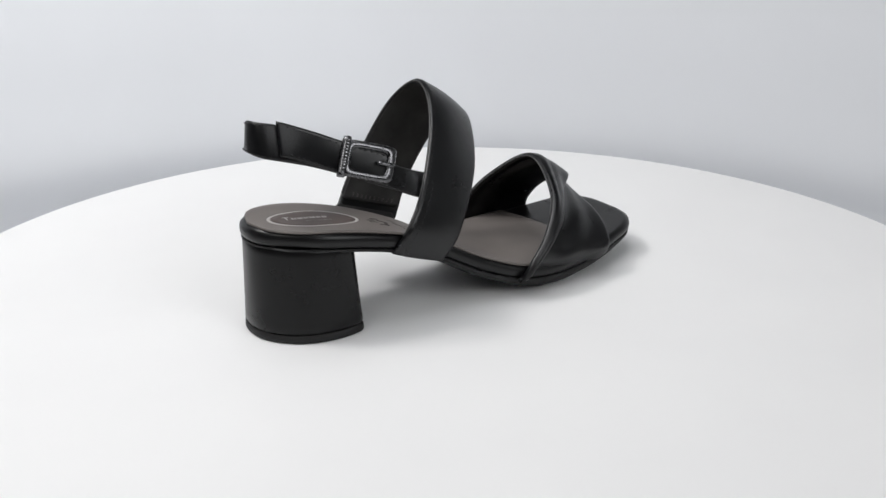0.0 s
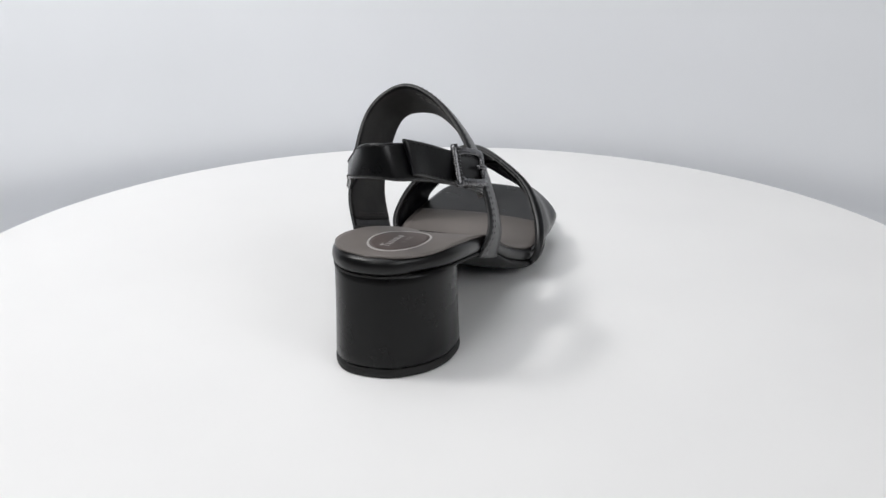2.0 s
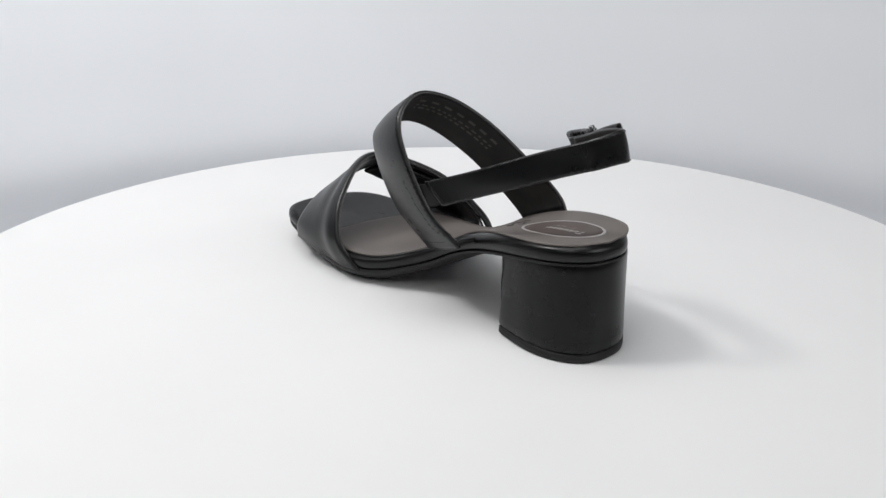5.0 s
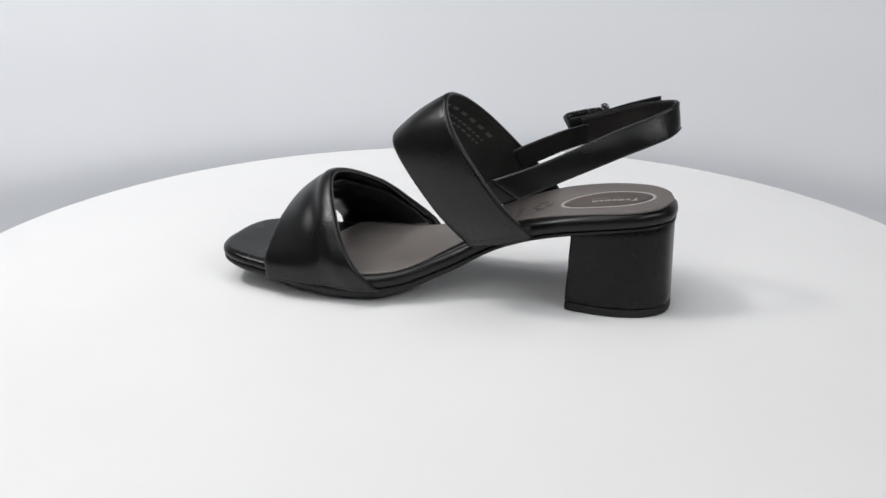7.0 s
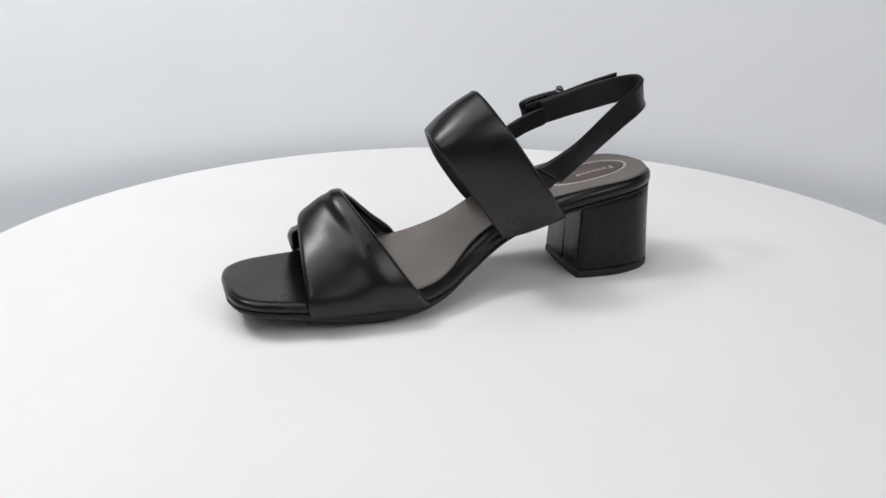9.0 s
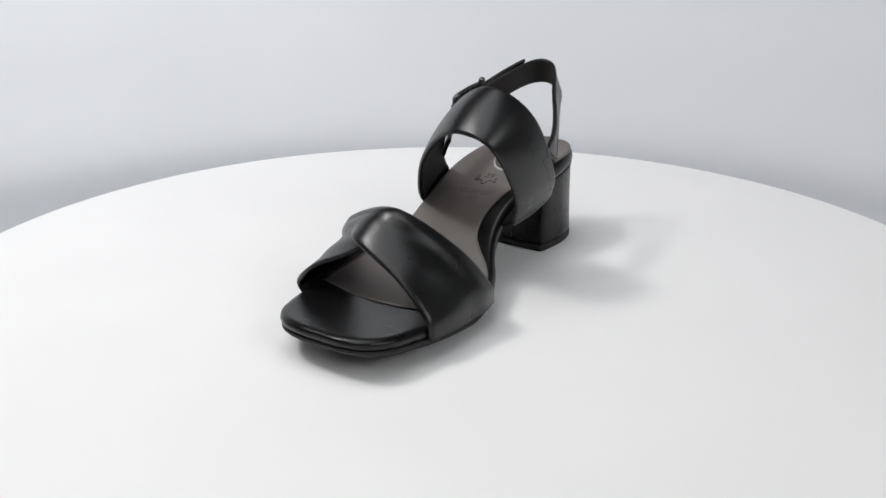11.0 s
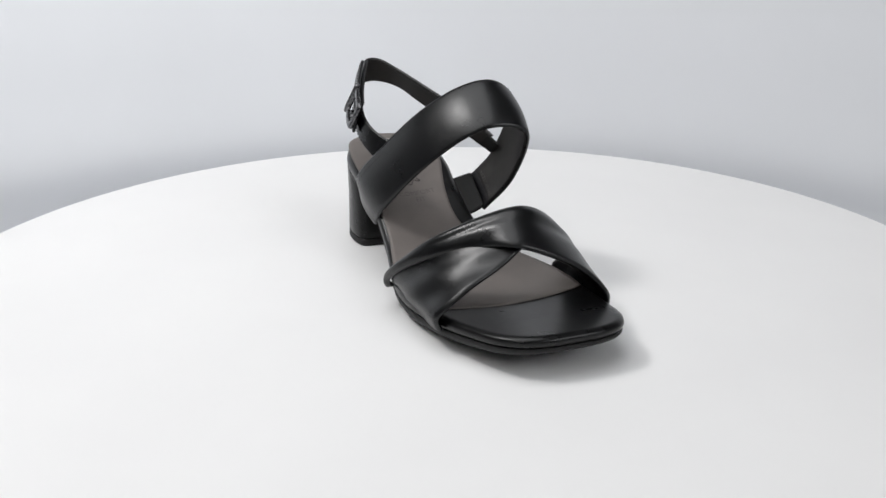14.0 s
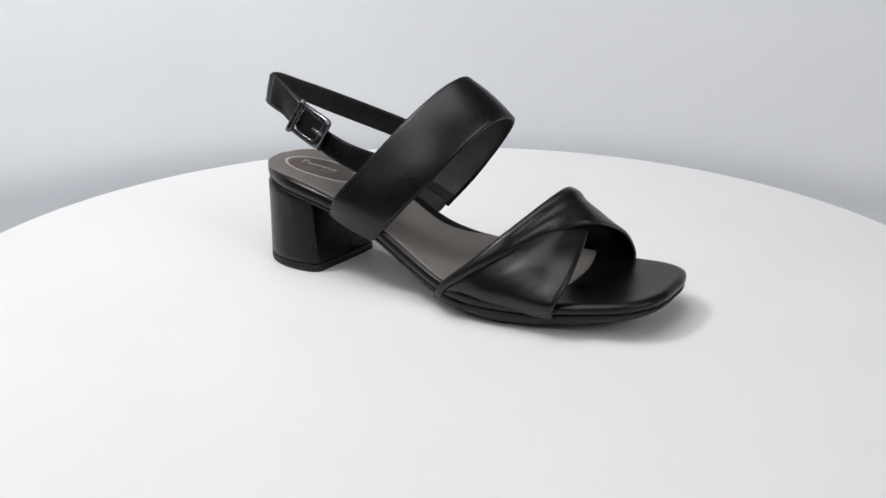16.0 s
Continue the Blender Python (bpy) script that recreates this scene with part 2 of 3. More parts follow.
INWARD = np.stack([_t[:, 1], -_t[:, 0]], -1)
WELT = [(-120, 8.4), (-30, 8.1), (20, 7.4), (60, 6.5), (95, 5.6), (130, 5.3)]  # the footbed's edge, its height along the sole
_ins_in, _ins_out = spline(INSOLE_IN, 300), spline(INSOLE_OUT, 300)


def rise(x):
    return np.interp(x, _rise[:, 0], _rise[:, 1])


def side_of(x, inner):
    """The sole's half width at x, on the inner or outer side."""
    k0, k1 = int(EDGE[:, 0].argmax()), int(EDGE[:, 0].argmin())
    ring = np.roll(EDGE, -k0, 0)
    k1 = int(ring[:, 0].argmin())
    half = ring[k1:] if inner else ring[:k1 + 1][::-1]
    return np.interp(x, half[:, 0], half[:, 1])


def welt(x):
    return np.interp(x, *np.array(WELT).T)


def ring_at(inset, dz, gap=0.0):
    """The sole's outline drawn in by inset; dz goes from 0 at the footbed's top to -9 at its lower edge, gap below that."""
    p = EDGE + INWARD * inset
    return np.column_stack([p, rise(p[:, 0]) + dz / 9.0 * welt(p[:, 0]) - gap])


def to_spine(ring, k, sag=0.0):
    """The ring drawn in towards the sole's middle line by the share k."""
    x = np.clip(ring[:, 0], -96, 96)
    mid = (side_of(x, True) + side_of(x, False)) / 2
    xy = ring[:, :2] * (1 - k) + np.column_stack([x, mid]) * k
    return np.column_stack([xy, rise(xy[:, 0]) + (ring[:, 2] - rise(ring[:, 0])) - sag * k * np.clip((75 - xy[:, 0]) / 30, 0.25, 1.0)])


def footbed(parent):
    bm = bmesh.new()
    top = ring_at(4.2, -0.4)
    rings = [to_spine(top, k, 2.2) for k in (1.0, 0.8, 0.6, 0.4, 0.2, 0.08)] + [top]
    for inset, dz in ((3.2, -0.4), (2.2, -0.8), (1.2, -1.6), (0.45, -2.4), (0.1, -4.2), (0.0, -5.8), (0.25, -7.4), (0.8, -8.5), (1.6, -9.0)):
        rings.append(ring_at(inset, dz))
    rings += [to_spine(rings[-1], k) for k in (0.3, 1.0)]
    loft(bm, [r * MM for r in rings], caps=False)
    bmesh.ops.remove_doubles(bm, verts=bm.verts, dist=0.0003)
    return part("footbed", bm, ROLLED, parent, "black leather covered footbed with a rolled edge")


def insole_sides(x):
    return np.interp(x, _ins_out[:, 0], _ins_out[:, 1]), np.interp(x, _ins_in[:, 0], _ins_in[:, 1])


def insole(parent):
    bm = bmesh.new()
    rows = []
    back = -117.9
    for s in np.concatenate([[0, 0.003, 0.01, 0.02, 0.035], np.linspace(0.055, 1, 70)]):
        row = []
        for v in np.linspace(0, 1, 25):
            line = 75.5 - 8 * ((v * 77 - 45.5) / 40) ** 2
            x = back + (line - back) * s
            lo, hi = insole_sides(x)
            y = lo + (hi - lo) * v
            row.append((x, y, rise(x) + 0.45 + 0.9 * float(np.clip((x - 15) / 35, 0, 1)) - 1.2 * (1 - abs(2 * v - 1) ** 2.5) * min(1, s * 8) - 0.5 * max(0, (s - 0.97) / 0.03)))
        rows.append(np.array(row))
    rings = []
    for r in rows:
        rings.append(np.vstack([r, (r - np.array([0, 0, 1.2]))[::-1]]) * MM)
    loft(bm, rings)
    return part("insole", bm, INSOLE, parent, "taupe grey leather insole")


def insole_height(x, y):
    lo, hi = insole_sides(x)
    v = np.clip((y - lo) / (hi - lo), 0, 1)
    return rise(x) + 0.45 - 1.2 * (1 - abs(2 * v - 1) ** 2.5) * np.clip((x + 117.9) / 200 * 8, 0, 1)


def outsole(parent):
    bm = bmesh.new()
    th = lambda r: np.interp(r[:, 0], *np.array(THICK).T)
    rings = []
    for inset, share in ((6, -0.01), (1.3, 0.0), (0.5, 0.10), (0.6, 0.3), (2.0, 0.55), (4.6, 0.78), (8.0, 0.93), (13.0, 1.0)):
        r = ring_at(inset, -9.0, 0.25)
        r[:, 2] -= th(r) * share
        rings.append(r)
    last = rings[-1]
    rings += [to_spine(last, 0.4), to_spine(last, 1.0)]
    rings.insert(0, to_spine(rings[0], 1.0))
    loft(bm, [r * MM for r in rings], caps=False)
    return part("outsole", bm, RUBBER, parent, "thin black outsole")


def heel_ring(z, k, seat=False, inset=0.0):
    """The heel's outline at the height z; k goes from 0 at the ground to 1 at the seat."""
    low = [(-77.5, -26.4), (-86, -27), (-98, -25), (-109.5, -18.5), (-118, -7), (-120, 5), (-117, 17.4), (-106.5, 25.5), (-92, 28.3), (-78, 27), (-67.5, 24.6), (-66.6, 21), (-68.5, 0), (-71.6, -20), (-73.2, -24.4)]
    high = [(-82, -26.2), (-90, -26.6), (-101, -23.4), (-110.5, -16.8), (-117, -6), (-118.9, 5), (-115.2, 17.2), (-104.8, 25), (-90, 27.6), (-77, 26.8), (-69.5, 25), (-68.6, 21.5), (-71, 0), (-75.5, -20), (-77.4, -24)]
    p = np.array(low) * (1 - k) + np.array(high) * k
    # sides draw in a little halfway up
    p[:, 1] *= 1 - 0.012 * math.sin(math.pi * k)
    c = np.array([-93.0, 0.0])
    p = p + unit(c - p) * inset
    q = spline(p, 120, closed=True)
    zz = np.full(len(q), float(z))
    if seat:
        zz = rise(q[:, 0]) - welt(q[:, 0]) - 0.6
    return np.column_stack([q, zz])


def heel(parent):
    bm = bmesh.new()
    rings = [heel_ring(4.6, 0.1, inset=1.5), heel_ring(4.9, 0.1, inset=0.4), heel_ring(5.6, 0.12)]
    seat = heel_ring(0, 1.0, True)
    low = rings[-1]
    for k in np.linspace(0.1, 0.97, 12):
        a = heel_ring(0, 0.12 + 0.88 * k)
        a[:, 2] = low[:, 2] * (1 - k) + seat[:, 2] * k
        rings.append(a)
    rings += [heel_ring(0, 1.0, True, inset=0.5), heel_ring(0, 1.0, True, inset=3)]
    rings[-1][:, 2] += 0.5
    loft(bm, [r * MM for r in rings])
    block = part("heel", bm, SMOOTH, parent, "black leather wrapped block heel")
    bm = bmesh.new()
    loft(bm, [r * MM for r in (heel_ring(0.05, 0, inset=1.0), heel_ring(0.5, 0, inset=0.2), heel_ring(1.2, 0.02), heel_ring(3.9, 0.08), heel_ring(4.4, 0.1, inset=0.5), heel_ring(4.7, 0.1, inset=2))])
    part("heel_tip", bm, RUBBER, block, "black rubber heel tip")
    bm = bmesh.new()
    a, b = np.array([-68.3, 4.0, 6.0]), np.array([-71.0, 4.5, 43.0])
    line = np.array([a * (1 - s) + b * s for s in np.linspace(0, 1, 12)])
    tube(bm, line * MM, 0.0006, 6)
    part("heel_seam", bm, SMOOTH, block)
    return block


# edges of the straps
INSTEP_REAR = [(-59.5, -30, 39.5), (-51, -34, 53), (-37, -26, 70), (-20, -9, 93), (-9, 10, 107), (-5, 28, 109), (-13, 43, 94), (-36, 44, 61), (-51, 36, 43)]
INSTEP_FRONT = [(-30, -32, 29), (-18, -31, 42), (2, -17, 67), (15, 2, 85), (21, 18, 90.5), (20.5, 35, 84), (0, 38, 55), (-17, 29, 33)]
CROSS_FRONT = [(92, 42, 11.5), (92.5, 39.8, 22), (90, 23, 37), (83, -4, 48), (66, -18, 44), (47, -37, 34), (26, -45.2, 20), (16, -41.6, 10)]
CROSS_REAR = [(29, 41.5, 8), (41, 45.8, 23), (53, 35, 43), (63, 8, 61), (50, -25, 49), (34, -39, 32), (18.5, -43.2, 17), (14.5, -40, 10)]
UNDER_FRONT = [(78, -42.6, 10.5), (80, -44.3, 19), (83.2, -33, 30), (81.8, -9, 42.3)]
HEEL_TOP = [(-58, -28.5, 88.5), (-77, -22, 95.5), (-92, -15.5, 101.5), (-106, -8.5, 106), (-114.2, -4.5, 107.5), (-116, 1.2, 107.5), (-113.8, 7, 106), (-106, 12, 102.7), (-88, 20, 96), (-53, 37, 81), (-22, 43, 70)]
HEEL_LOW = [(-62, -31.5, 74.5), (-82, -23.5, 81.5), (-95, -17, 86), (-106.5, -13.5, 89.4), (-115.5, -8.5, 91.5), (-118, 0.5, 92.6), (-114.2, 10.6, 91.2), (-106, 16.8, 88.3), (-94, 21.2, 83.4), (-72, 30.2, 74.4), (-38, 45, 61)]
TAB_TOP = [(-30, -18, 72.5), (-45, -25.5, 78.5), (-58, -27, 84), (-70, -24.5, 88.5)]
TAB_LOW = [(-34, -25, 61), (-45, -28.8, 65.5), (-58, -30.3, 71.5), (-71, -27.5, 77)]


def share_at(front, rear, x, inner):
    """The share of a strap's length at which its middle passes x, on the outer (first) or inner (second) half."""
    mid = (spline(front, 241) + spline(rear, 241)) / 2
    k = int(mid[:, 0].argmin())
    part_of = mid[k:] if inner else mid[:k + 1]
    j = int(np.abs(part_of[:, 0] - x).argmin())
    return (j + (k if inner else 0)) / 240


def line_on(front, rear, v, lift, span, bulge=0.0, fold=None):
    mid, n = band_frame(front, rear, 241, bulge, fold)
    a, b = int(span[0] * 240), int(span[1] * 240) + 1
    k = v * 24
    j = min(int(k), 23)
    w = k - j
    m = mid[a:b, j] * (1 - w) + mid[a:b, j + 1] * w
    nn = unit(n[a:b, j])
    return (m + nn * lift) * MM, nn


def pleats(u, v):
    """Soft folds that run along the crossed strap and gather at its outer end."""
    g = lambda a, w: np.exp(-((v - a) / w) ** 2)
    near = np.clip((u - 0.45) / 0.4, 0, 1)
    ridge = 0.6 * g(0.80, 0.10) * (1 - near) - 0.4 * g(0.60, 0.12) * (1 - near)
    return ridge + 0.2 * near * np.sin(v * 9.0) + 0.22 * np.sin(u * 21 + v * 7) * np.sin(v * math.pi)


# the under strap's hidden edge lies close against the inside of the crossed strap
UNDER_FRONT.append(tuple(line_on(CROSS_FRONT, CROSS_REAR, 0.18, -3.0, (0.39, 0.40), 2.6, pleats)[0][0] / MM))
_line, _out = line_on(CROSS_FRONT, CROSS_REAR, 0.45, -3.1, (0.52, 0.985), 2.6, pleats)
_line = _line / MM + _out * np.linspace(2.3, 0.0, len(_line))[:, None]
UNDER_REAR = [tuple(q) for q in _line[::-1][[0, 15, 35, 60, 85, 110]]]


def under_folds(u, v):
    return 0.42 * np.sin(v * 13.0 + u * 4.0) * (1 - 0.7 * u) + 0.22 * np.sin(u * 15 + v * 5)


def instep_strap(parent):
    bm = bmesh.new()
    band(bm, INSTEP_FRONT, INSTEP_REAR, 2.2, 110, bulge=1.6)
    strap = part("instep_strap", bm, BLACK, parent, "wide black smooth leather instep strap")
    bm = bmesh.new()
    band(bm, INSTEP_FRONT, INSTEP_REAR, 0.5, 90, bulge=1.6, lift=-1.3, span=(0.06, 0.965), across=(0.025, 0.975))
    part("lining", bm, LINING, strap, "dark grey brown suede lining")
    # rear cut edge, its grey painted in for the lit rim
    bm = bmesh.new()
    tube(bm, line_on(INSTEP_FRONT, INSTEP_REAR, 1.0, -0.45, (0.05, 0.95), 1.6)[0], 0.00042, 6)
    part("cut_edge", bm, LIT_EDGE, strap, "thin cut edge of the leather, painted grey as a lit rim")
    bm = bmesh.new()
    band(bm, [(-18, 29.8, 35), (-19.5, 24, 31.5), (-21, 17, 29), (-23, 10, 28)], [(-50.5, 36.5, 45), (-49, 30, 44.5), (-48, 22, 43.5), (-47, 12, 43)], 2.4, 24)
    part("strap_tail", bm, ELASTIC, strap, "black tail of the strap tucked under the footbed")
    bm = bmesh.new()
    for v, span in ((0.94, (0.03, 0.97)), (0.84, (0.02, 0.20))):
        stitches(bm, *line_on(INSTEP_FRONT, INSTEP_REAR, v, 1.0, span, 1.6), 0.0021, 0.0010, 0.00028)
    for u, va, vb in ((0.20, 0.86, 0.98), (0.80, 0.76, 0.98), (0.975, 0.1, 0.85)):
        mid, n = band_frame(INSTEP_FRONT, INSTEP_REAR, 241, 1.6)
        i = int(u * 240)
        a, b = int(va * 24), int(vb * 24) + 1
        stitches(bm, (mid[i, a:b] + n[i, a:b] * 1.02) * MM, n[i, a:b], 0.0021, 0.0010, 0.00028)
    # the slanting seam of the triangular patch on the inner side
    run = np.linspace(0.80, 0.975, 40)
    slant = [(mid[int(u * 240), int(24 * (0.76 + 0.16 * k))], n[int(u * 240), int(24 * (0.76 + 0.16 * k))]) for k, u in zip(np.linspace(0, 1, 40), run)]
    at, out = spline([(m + d * 1.02) * MM for m, d in slant[::4]], 40), np.array([d for m, d in slant])
    stitches(bm, at, out, 0.0021, 0.0010, 0.00028)
    part("stitching", bm, THREAD, strap, "black seam stitching")
    bm = bmesh.new()
    mid, n = band_frame(INSTEP_FRONT, INSTEP_REAR, 241, 1.6)
    for i in (227, 228, 229):
        stitches(bm, (mid[i, 3:22] - n[i, 3:22] * 1.75) * MM, -n[i, 3:22], 0.0014, 0.0012, 0.00022)
    part("lining_stitching", bm, PALE_THREAD, strap, "grey zigzag stitches on the lining")
    # faded rows of print inside, unreadable
    bm = bmesh.new()
    rng = random.Random(4)
    for row, (v, height) in enumerate(((0.70, 0.065), (0.55, 0.04), (0.45, 0.04))):
        i = 70
        while i < 128:
            step = rng.choice((2, 3, 4)) if row else 5
            j = min(i + step, 128)
            quad = []
            for ii, vv in ((i, v), (j, v), (j, v + height), (i, v + height)):
                k = int(vv * 24)
                w = vv * 24 - k
                m = mid[ii, k] * (1 - w) + mid[ii, k + 1] * w
                quad.append((m - n[ii, k] * 1.62) * MM)
            loft(bm, [np.array(quad), np.array(quad) - n[i, int(v * 24)] * 0.00006])
            i = j + (2 if row else 4)
    part("care_print", bm, FAINT, strap, "faded grey printed care marks", smooth=False)
    return strap


def toe_straps(parent):
    bm = bmesh.new()
    band(bm, CROSS_FRONT, CROSS_REAR, 2.8, 110, bulge=2.6, fold=pleats)
    a = part("crossed_toe_strap", bm, BLACK, parent, "soft folded black leather toe strap")
    # rear edge again with the rim light in its colour
    bm = bmesh.new()
    tube(bm, line_on(CROSS_FRONT, CROSS_REAR, 1.0, -0.6, (0.06, 0.90), 2.6, pleats)[0], 0.00042, 6)
    part("cut_edge", bm, LIT_EDGE, a, "thin cut edge of the leather, painted grey as a lit rim")
    bm = bmesh.new()
    band(bm, UNDER_FRONT, UNDER_REAR, 2.6, 80, bulge=1.0, fold=under_folds, lift=-1.2)
    b = part("under_toe_strap", bm, BLACK, parent, "soft black leather strap passing under the fold")
    return a, b


def heel_strap(parent):
    u_in = share_at(HEEL_TOP, HEEL_LOW, -68, False)
    u_bar = 0.0
    u_tip = share_at(HEEL_TOP, HEEL_LOW, -107, False)
    u_el = share_at(HEEL_TOP, HEEL_LOW, -37, True)
    bm = bmesh.new()
    band(bm, HEEL_TOP, HEEL_LOW, 2.0, 110, bulge=0.5, lift=-1.1, span=(u_in, u_el))
    strap = part("heel_strap", bm, BLACK, parent, "narrow black leather sling strap round the heel")
    bm = bmesh.new()
    band(bm, HEEL_TOP, HEEL_LOW, 0.4, 90, bulge=0.5, lift=-2.05, span=(u_in + 0.004, u_el - 0.004), across=(0.04, 0.96))
    part("strap_lining", bm, STRAP_LINING, strap, "dark brown suede lining")
    bm = bmesh.new()
    # the loose end rides up a little towards its tip
    ride = lambda row, k: [(x, y, z + k * float(np.clip((-x - 76) / 30, 0, 1)) * (y < 0)) for x, y, z in row]
    loose_top, loose_low = ride(HEEL_TOP, 1.2), ride(HEEL_LOW, 2.4)
    band(bm, loose_top, loose_low, 2.0, 40, bulge=0.4, lift=1.0, span=(u_bar, u_tip))
    part("strap_end", bm, BLACK, strap, "loose black strap end passed through the buckle")
    bm = bmesh.new()
    band(bm, TAB_TOP, TAB_LOW, 1.8, 40, bulge=0.4, lift=-0.4)
    part("buckle_tab", bm, BLACK, strap, "short black strap tab that holds the buckle")
    bm = bmesh.new()
    band(bm, HEEL_TOP, HEEL_LOW, 1.4, 30, bulge=0.2, lift=-2.2, span=(u_el - 0.01, 1.0), across=(0.06, 0.90))
    part("elastic", bm, ELASTIC, strap, "black ribbed elastic insert")
    bm = bmesh.new()
    for v in (0.08, 0.92):
        stitches(bm, *line_on(HEEL_TOP, HEEL_LOW, v, 0.02, (u_tip + 0.02, u_el - 0.01), 0.5), 0.0020, 0.0009, 0.0003)
        stitches(bm, *line_on(loose_top, loose_low, 0.03 + v * 0.94, 2.05, (u_bar + 0.02, u_tip - 0.008), 0.4), 0.0020, 0.0009, 0.0003)
        stitches(bm, *line_on(TAB_TOP, TAB_LOW, v, 0.55, (0.02, 0.98), 0.4), 0.0020, 0.0009, 0.0003)
    mid, n = band_frame(HEEL_TOP, HEEL_LOW, 241, 0.5)
    i = int((u_el - 0.012) * 240)
    stitches(bm, (mid[i, 2:23] + n[i, 2:23] * 0.02) * MM, n[i, 2:23], 0.0020, 0.0009, 0.0003)
    for v in (0.10, 0.90):
        at, out = line_on(HEEL_TOP, HEEL_LOW, v, -2.25, (u_in + 0.01, u_el - 0.01), 0.5)
        stitches(bm, at, -out, 0.0020, 0.0009, 0.00028)
    part("stitching", bm, THREAD, strap, "black seam stitching")
    buckle(parent)
    return strap


def buckle(parent):
    top0, low0 = np.array([-78, -20.5, 97.5]), np.array([-85.5, -25.5, 82])
    top1, low1 = np.array([-54.5, -28.5, 90]), np.array([-61.5, -33, 75.5])
    du, dv = (top1 - top0 + low1 - low0) / 2, (top0 - low0 + top1 - low1) / 2
    nn = unit(np.cross(du, dv))
    if nn[1] > 0:
        nn = -nn
    c = (top0 + low0 + top1 + low1) / 4 + nn * 1.9
    at = lambda u, v, h=0.0: (c + du * (u - 0.5) + dv * (v - 0.5) + nn * (h + 0.9 * (1 - (2 * u - 1) ** 2))) * MM

    def loop(mu, mv, r, h, count=40):
        pts = []
        for k in range(count):
            a = 2 * math.pi * (k + 0.5) / count
            ca, sa = math.cos(a), math.sin(a)
            s = (abs(ca) ** r + abs(sa) ** r) ** (-1 / r)
            pts.append(at(0.5 + 0.5 * mu * ca * s, 0.5 + 0.5 * mv * sa * s, h))
        return pts
    bm = bmesh.new()
    loft(bm, [loop(0.70, 0.64, 7, -0.7), loop(0.68, 0.62, 7, 0.0), loop(0.70, 0.65, 7, 0.8), loop(0.77, 0.72, 8, 1.25), loop(0.95, 0.97, 9, 1.1),
              loop(1.0, 1.02, 9, 0.2), loop(1.0, 1.02, 9, -0.7), loop(0.70, 0.64, 7, -0.7)], caps=False)
    bmesh.ops.remove_doubles(bm, verts=bm.verts, dist=1e-6)
    body = part("buckle", bm, METAL, parent, "rounded gunmetal strap buckle")
    bm = bmesh.new()
    rows = []
    for v in np.linspace(-0.06, 1.06, 12):
        k = 0.82 if v in (-0.06, 1.06) else 1.0
        rows.append(np.array([at(0.03 + 0.082 * math.cos(a) * k, v, 1.0 + 1.6 * math.sin(a) * k) for a in np.linspace(0, 2 * math.pi, 12, endpoint=False)]))
    loft(bm, rows)
    part("engraved_bar", bm, METAL, body, "thicker engraved gunmetal bar")
    bm = bmesh.new()
    rng = random.Random(2)
    v = 0.10
    while v < 0.9:
        w = rng.uniform(0.035, 0.065)
        rows = [[at(u, v, 2.55), at(u, v + w, 2.55), at(u, v + w, 2.68), at(u, v, 2.68)] for u in (0.0, 0.06)]
        loft(bm, rows)
        v += w + 0.035
    part("engraving", bm, THREAD, body, smooth=False)
    bm = bmesh.new()
    tube(bm, [at(0.98, 0.48, 0.4), at(0.93, 0.485, 1.5), at(0.84, 0.49, 1.7), at(0.72, 0.495, 1.2), at(0.66, 0.50, 0.4)], 0.0010, 10)
    part("prong", bm, METAL, body, "short gunmetal prong")


def printed_text(words, size, at, turn, material, parent, name):
    """Words printed on the insole, laid on its surface. turn: degrees about z."""
    curve = bpy.data.curves.new(name, "FONT")
    curve.body, curve.size, curve.align_x, curve.align_y, curve.extrude = words, size, "CENTER", "CENTER", 0.04
    ob = new(name, curve)
    me = bpy.data.meshes.new_from_object(ob.evaluated_get(bpy.context.evaluated_depsgraph_get()))
    scene.collection.objects.unlink(ob)
    bpy.data.objects.remove(ob)
    m = pose(at[0], at[1], 0, 0, 0, turn)
    for v in me.vertices:
        q = m @ v.co
        v.co = Vector((q.x, q.y, insole_height(q.x, q.y) + 0.06 + q.z)) * MM
    me.materials.clear()
    me.materials.append(material)
    t = new(name, me)
    t.parent = parent
    return t


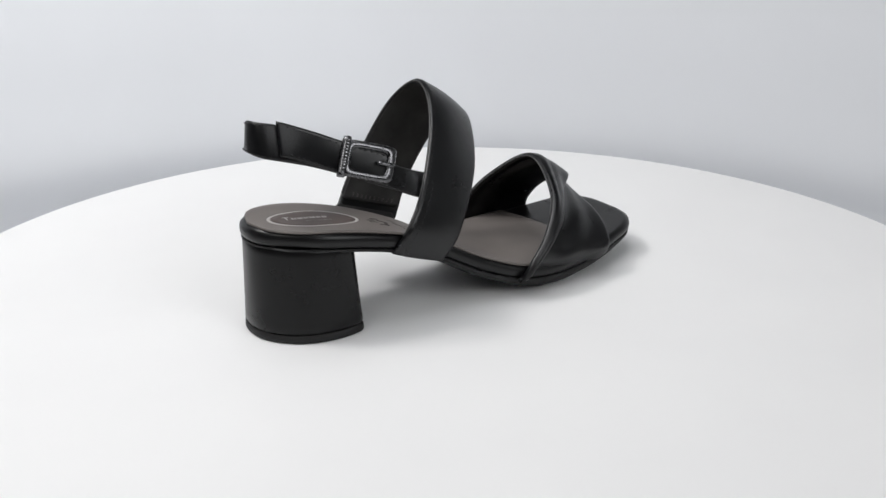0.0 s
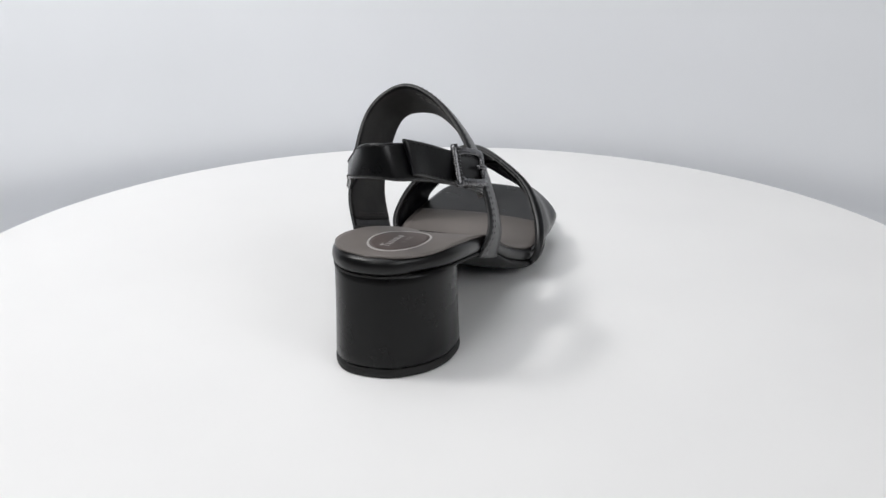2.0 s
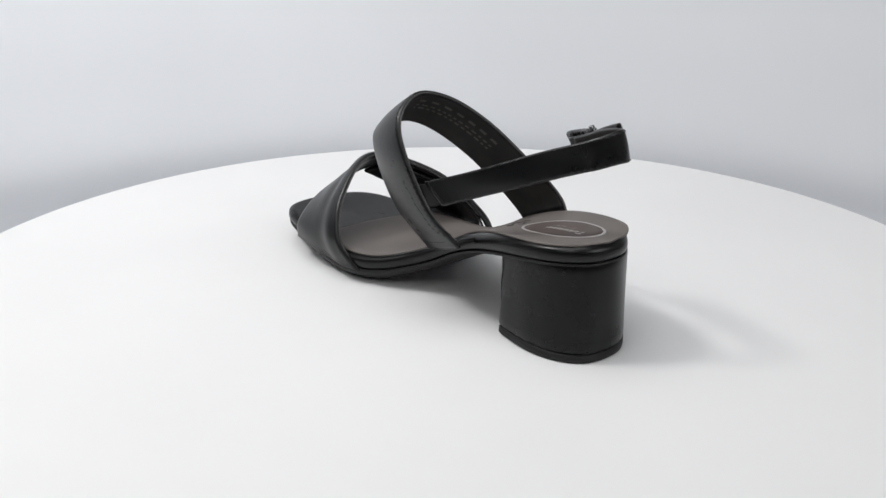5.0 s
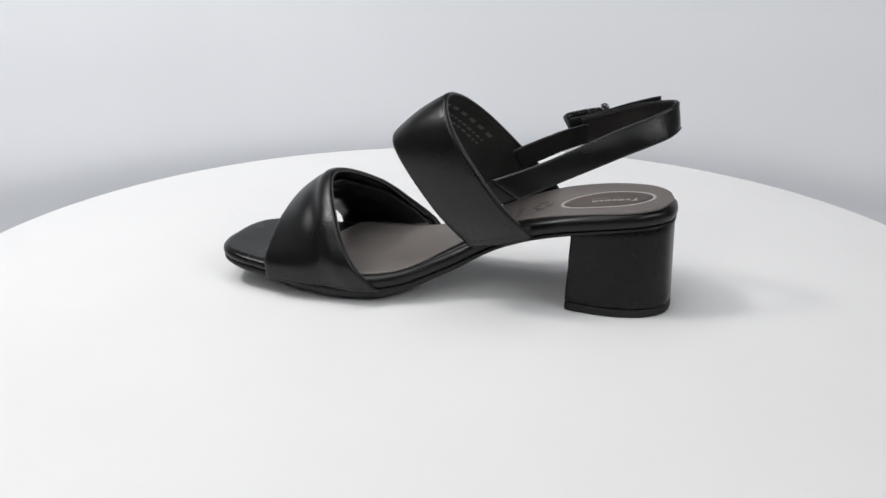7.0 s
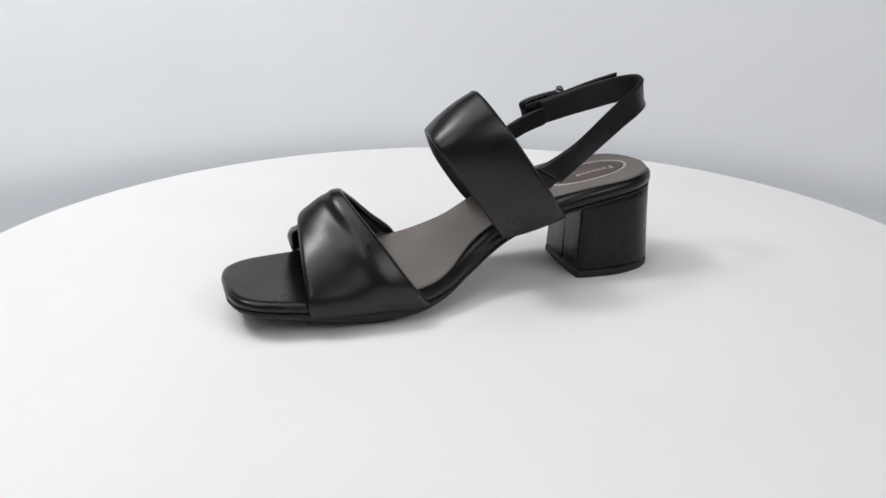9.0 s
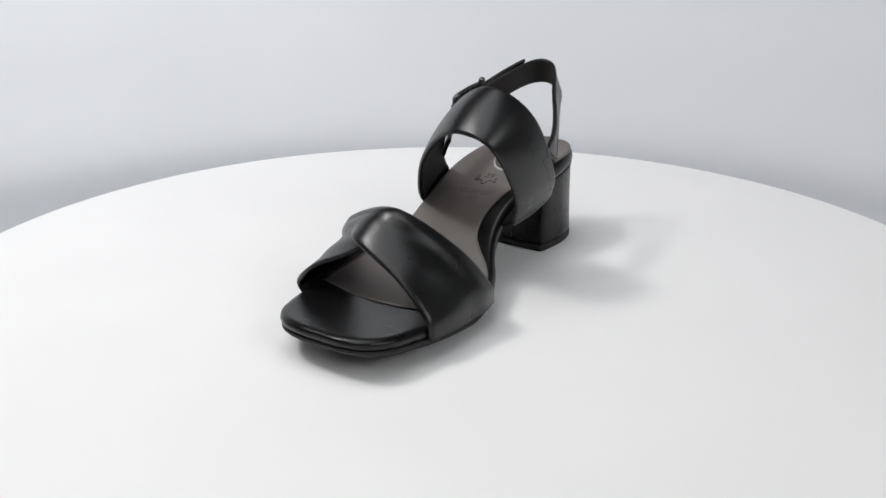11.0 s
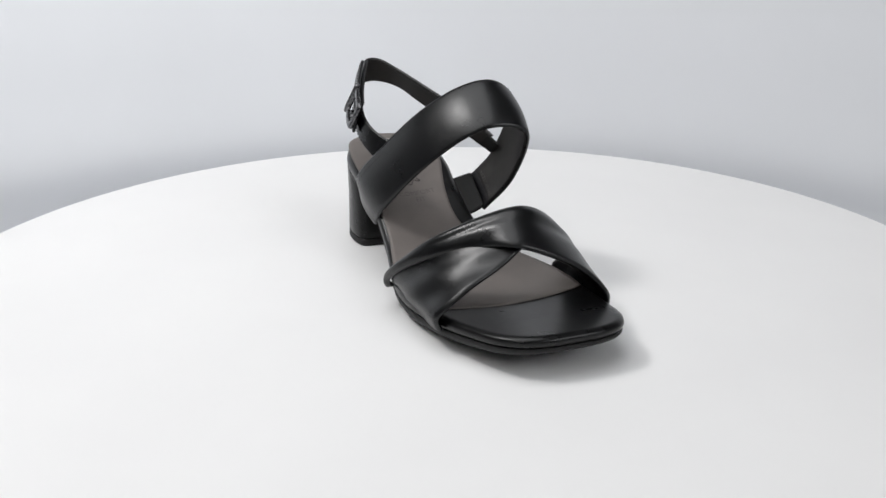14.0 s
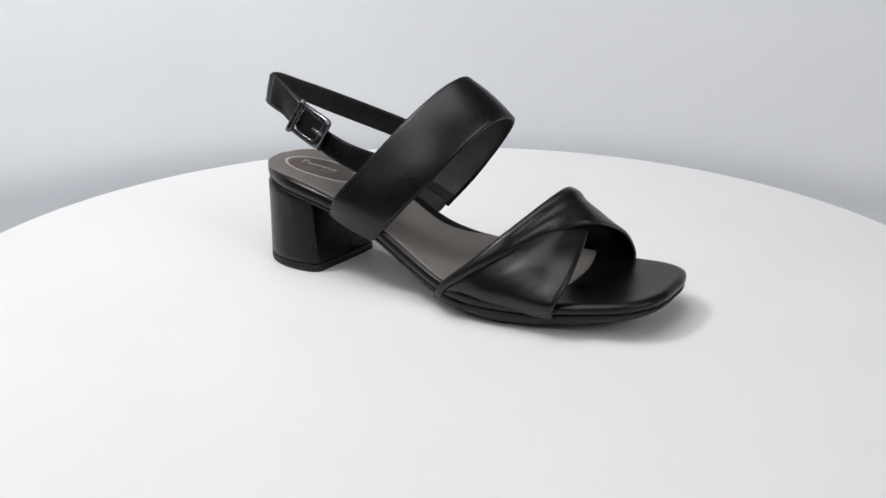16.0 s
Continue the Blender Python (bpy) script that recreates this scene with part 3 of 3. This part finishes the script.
def insole_marks(parent):
    cx, cy, rx, ry = -84.5, 0.5, 24.0, 13.3

    def oval(k, h):
        return [(x * MM, y * MM, (insole_height(x, y) + h) * MM) for x, y in ((cx + k * rx * math.cos(a), cy + (k * ry if k > 1e-6 else 0) * math.sin(a)) for a in np.linspace(0, 2 * math.pi, 72, endpoint=False))]
    bm = bmesh.new()
    loft(bm, [oval(k, 0.10) for k in (0.02, 0.2, 0.4, 0.6, 0.8, 0.95)] + [oval(0.95, -0.1)])
    part("oval_label", bm, PATCH, parent, "brown grey oval label stamped on the heel seat")
    bm = bmesh.new()
    loft(bm, [oval(0.95, 0.05), oval(0.95, 0.16), oval(0.985, 0.2), oval(1.02, 0.16), oval(1.02, 0.0)], caps=False)
    part("label_ring", bm, PRINT, parent, "silver grey ring round the label")
    bm = bmesh.new()
    # the maker's mark as plain bars: a tall sloped first one, then a row of small ones
    x0 = cx - 16
    rng = random.Random(9)
    for k in range(7):
        w = 3.4 if k == 0 else rng.uniform(1.9, 2.9)
        lo, hi = (cy + 0.2, cy + 4.6) if k == 0 else (cy + 0.6, cy + 3.2)
        for xa, xb, ya, yb in ((x0, x0 + w, hi - 0.9, hi), (x0 + w * 0.35, x0 + w * 0.62, lo, hi - 0.9)) if k == 0 else ((x0, x0 + w, lo, lo + 0.75), (x0, x0 + w * 0.34, lo + 0.75, hi), (x0 + w * 0.66, x0 + w, lo + 0.75, hi - 0.5 * (k % 2))):
            q = [((x + 0.18 * (y - cy)) * MM, y * MM, (insole_height(x, y) + 0.16) * MM) for x, y in ((xa, ya), (xb, ya), (xb, yb), (xa, yb))]
            loft(bm, [np.array(q), np.array(q) + np.array([0, 0, 0.00005])])
        x0 += w + 1.1
    part("label_print", bm, PRINT, parent, "silver printed mark", smooth=False)
    printed_text("COMFORT", 3.0, (cx + 1.5, cy - 3.2), 0, FADED_SILVER, parent, "label_word")
    printed_text("39", 6.5, (-53, -3.8), 90, STAMP, parent, "size_mark")
    bm = bmesh.new()
    hide = [(-52.2, -9.5), (-50.5, -10.0), (-49.3, -9.1), (-48.4, -11.0), (-47.1, -9.9), (-48.1, -6.8), (-45.3, -5.9), (-44.8, -3.9), (-47.2, -2.6), (-48.5, -0.7), (-47.2, 1.0), (-47.5, 2.4), (-49.5, 1.2), (-51.4, 1.7)]
    line = spline(hide, 50)
    tube(bm, np.array([(x, y, insole_height(x, y) + 0.08) for x, y in line]) * MM, 0.0003, 5)
    part("hide_mark", bm, STAMP, parent)
    printed_text("COMFORT", 4.6, (-37, -4), 90, PALE_STAMP, parent, "comfort_mark")
    printed_text("FIT", 4.6, (-31.5, -4), 90, PALE_STAMP, parent, "fit_mark")


def sandal():
    shoe = tagged(new("sandal"), "black leather block heel sandal with crossed toe straps on turntable", "sandal")
    footbed(shoe)
    ins = insole(shoe)
    insole_marks(ins)
    outsole(shoe)
    heel(shoe)
    instep_strap(shoe)
    toe_straps(shoe)
    heel_strap(shoe)
    return shoe


studio()
plate = turntable()
shoe = sandal()


def motions():
    times = [0.5 * k for k in range(33)]
    walk(plate, [(t, pose(0, 0, 0, 0, 0, heading(t))) for t in times])
    walk(shoe, [(t, pose(0, 0, TOP, 0, 0, heading(t))) for t in times])


motions()
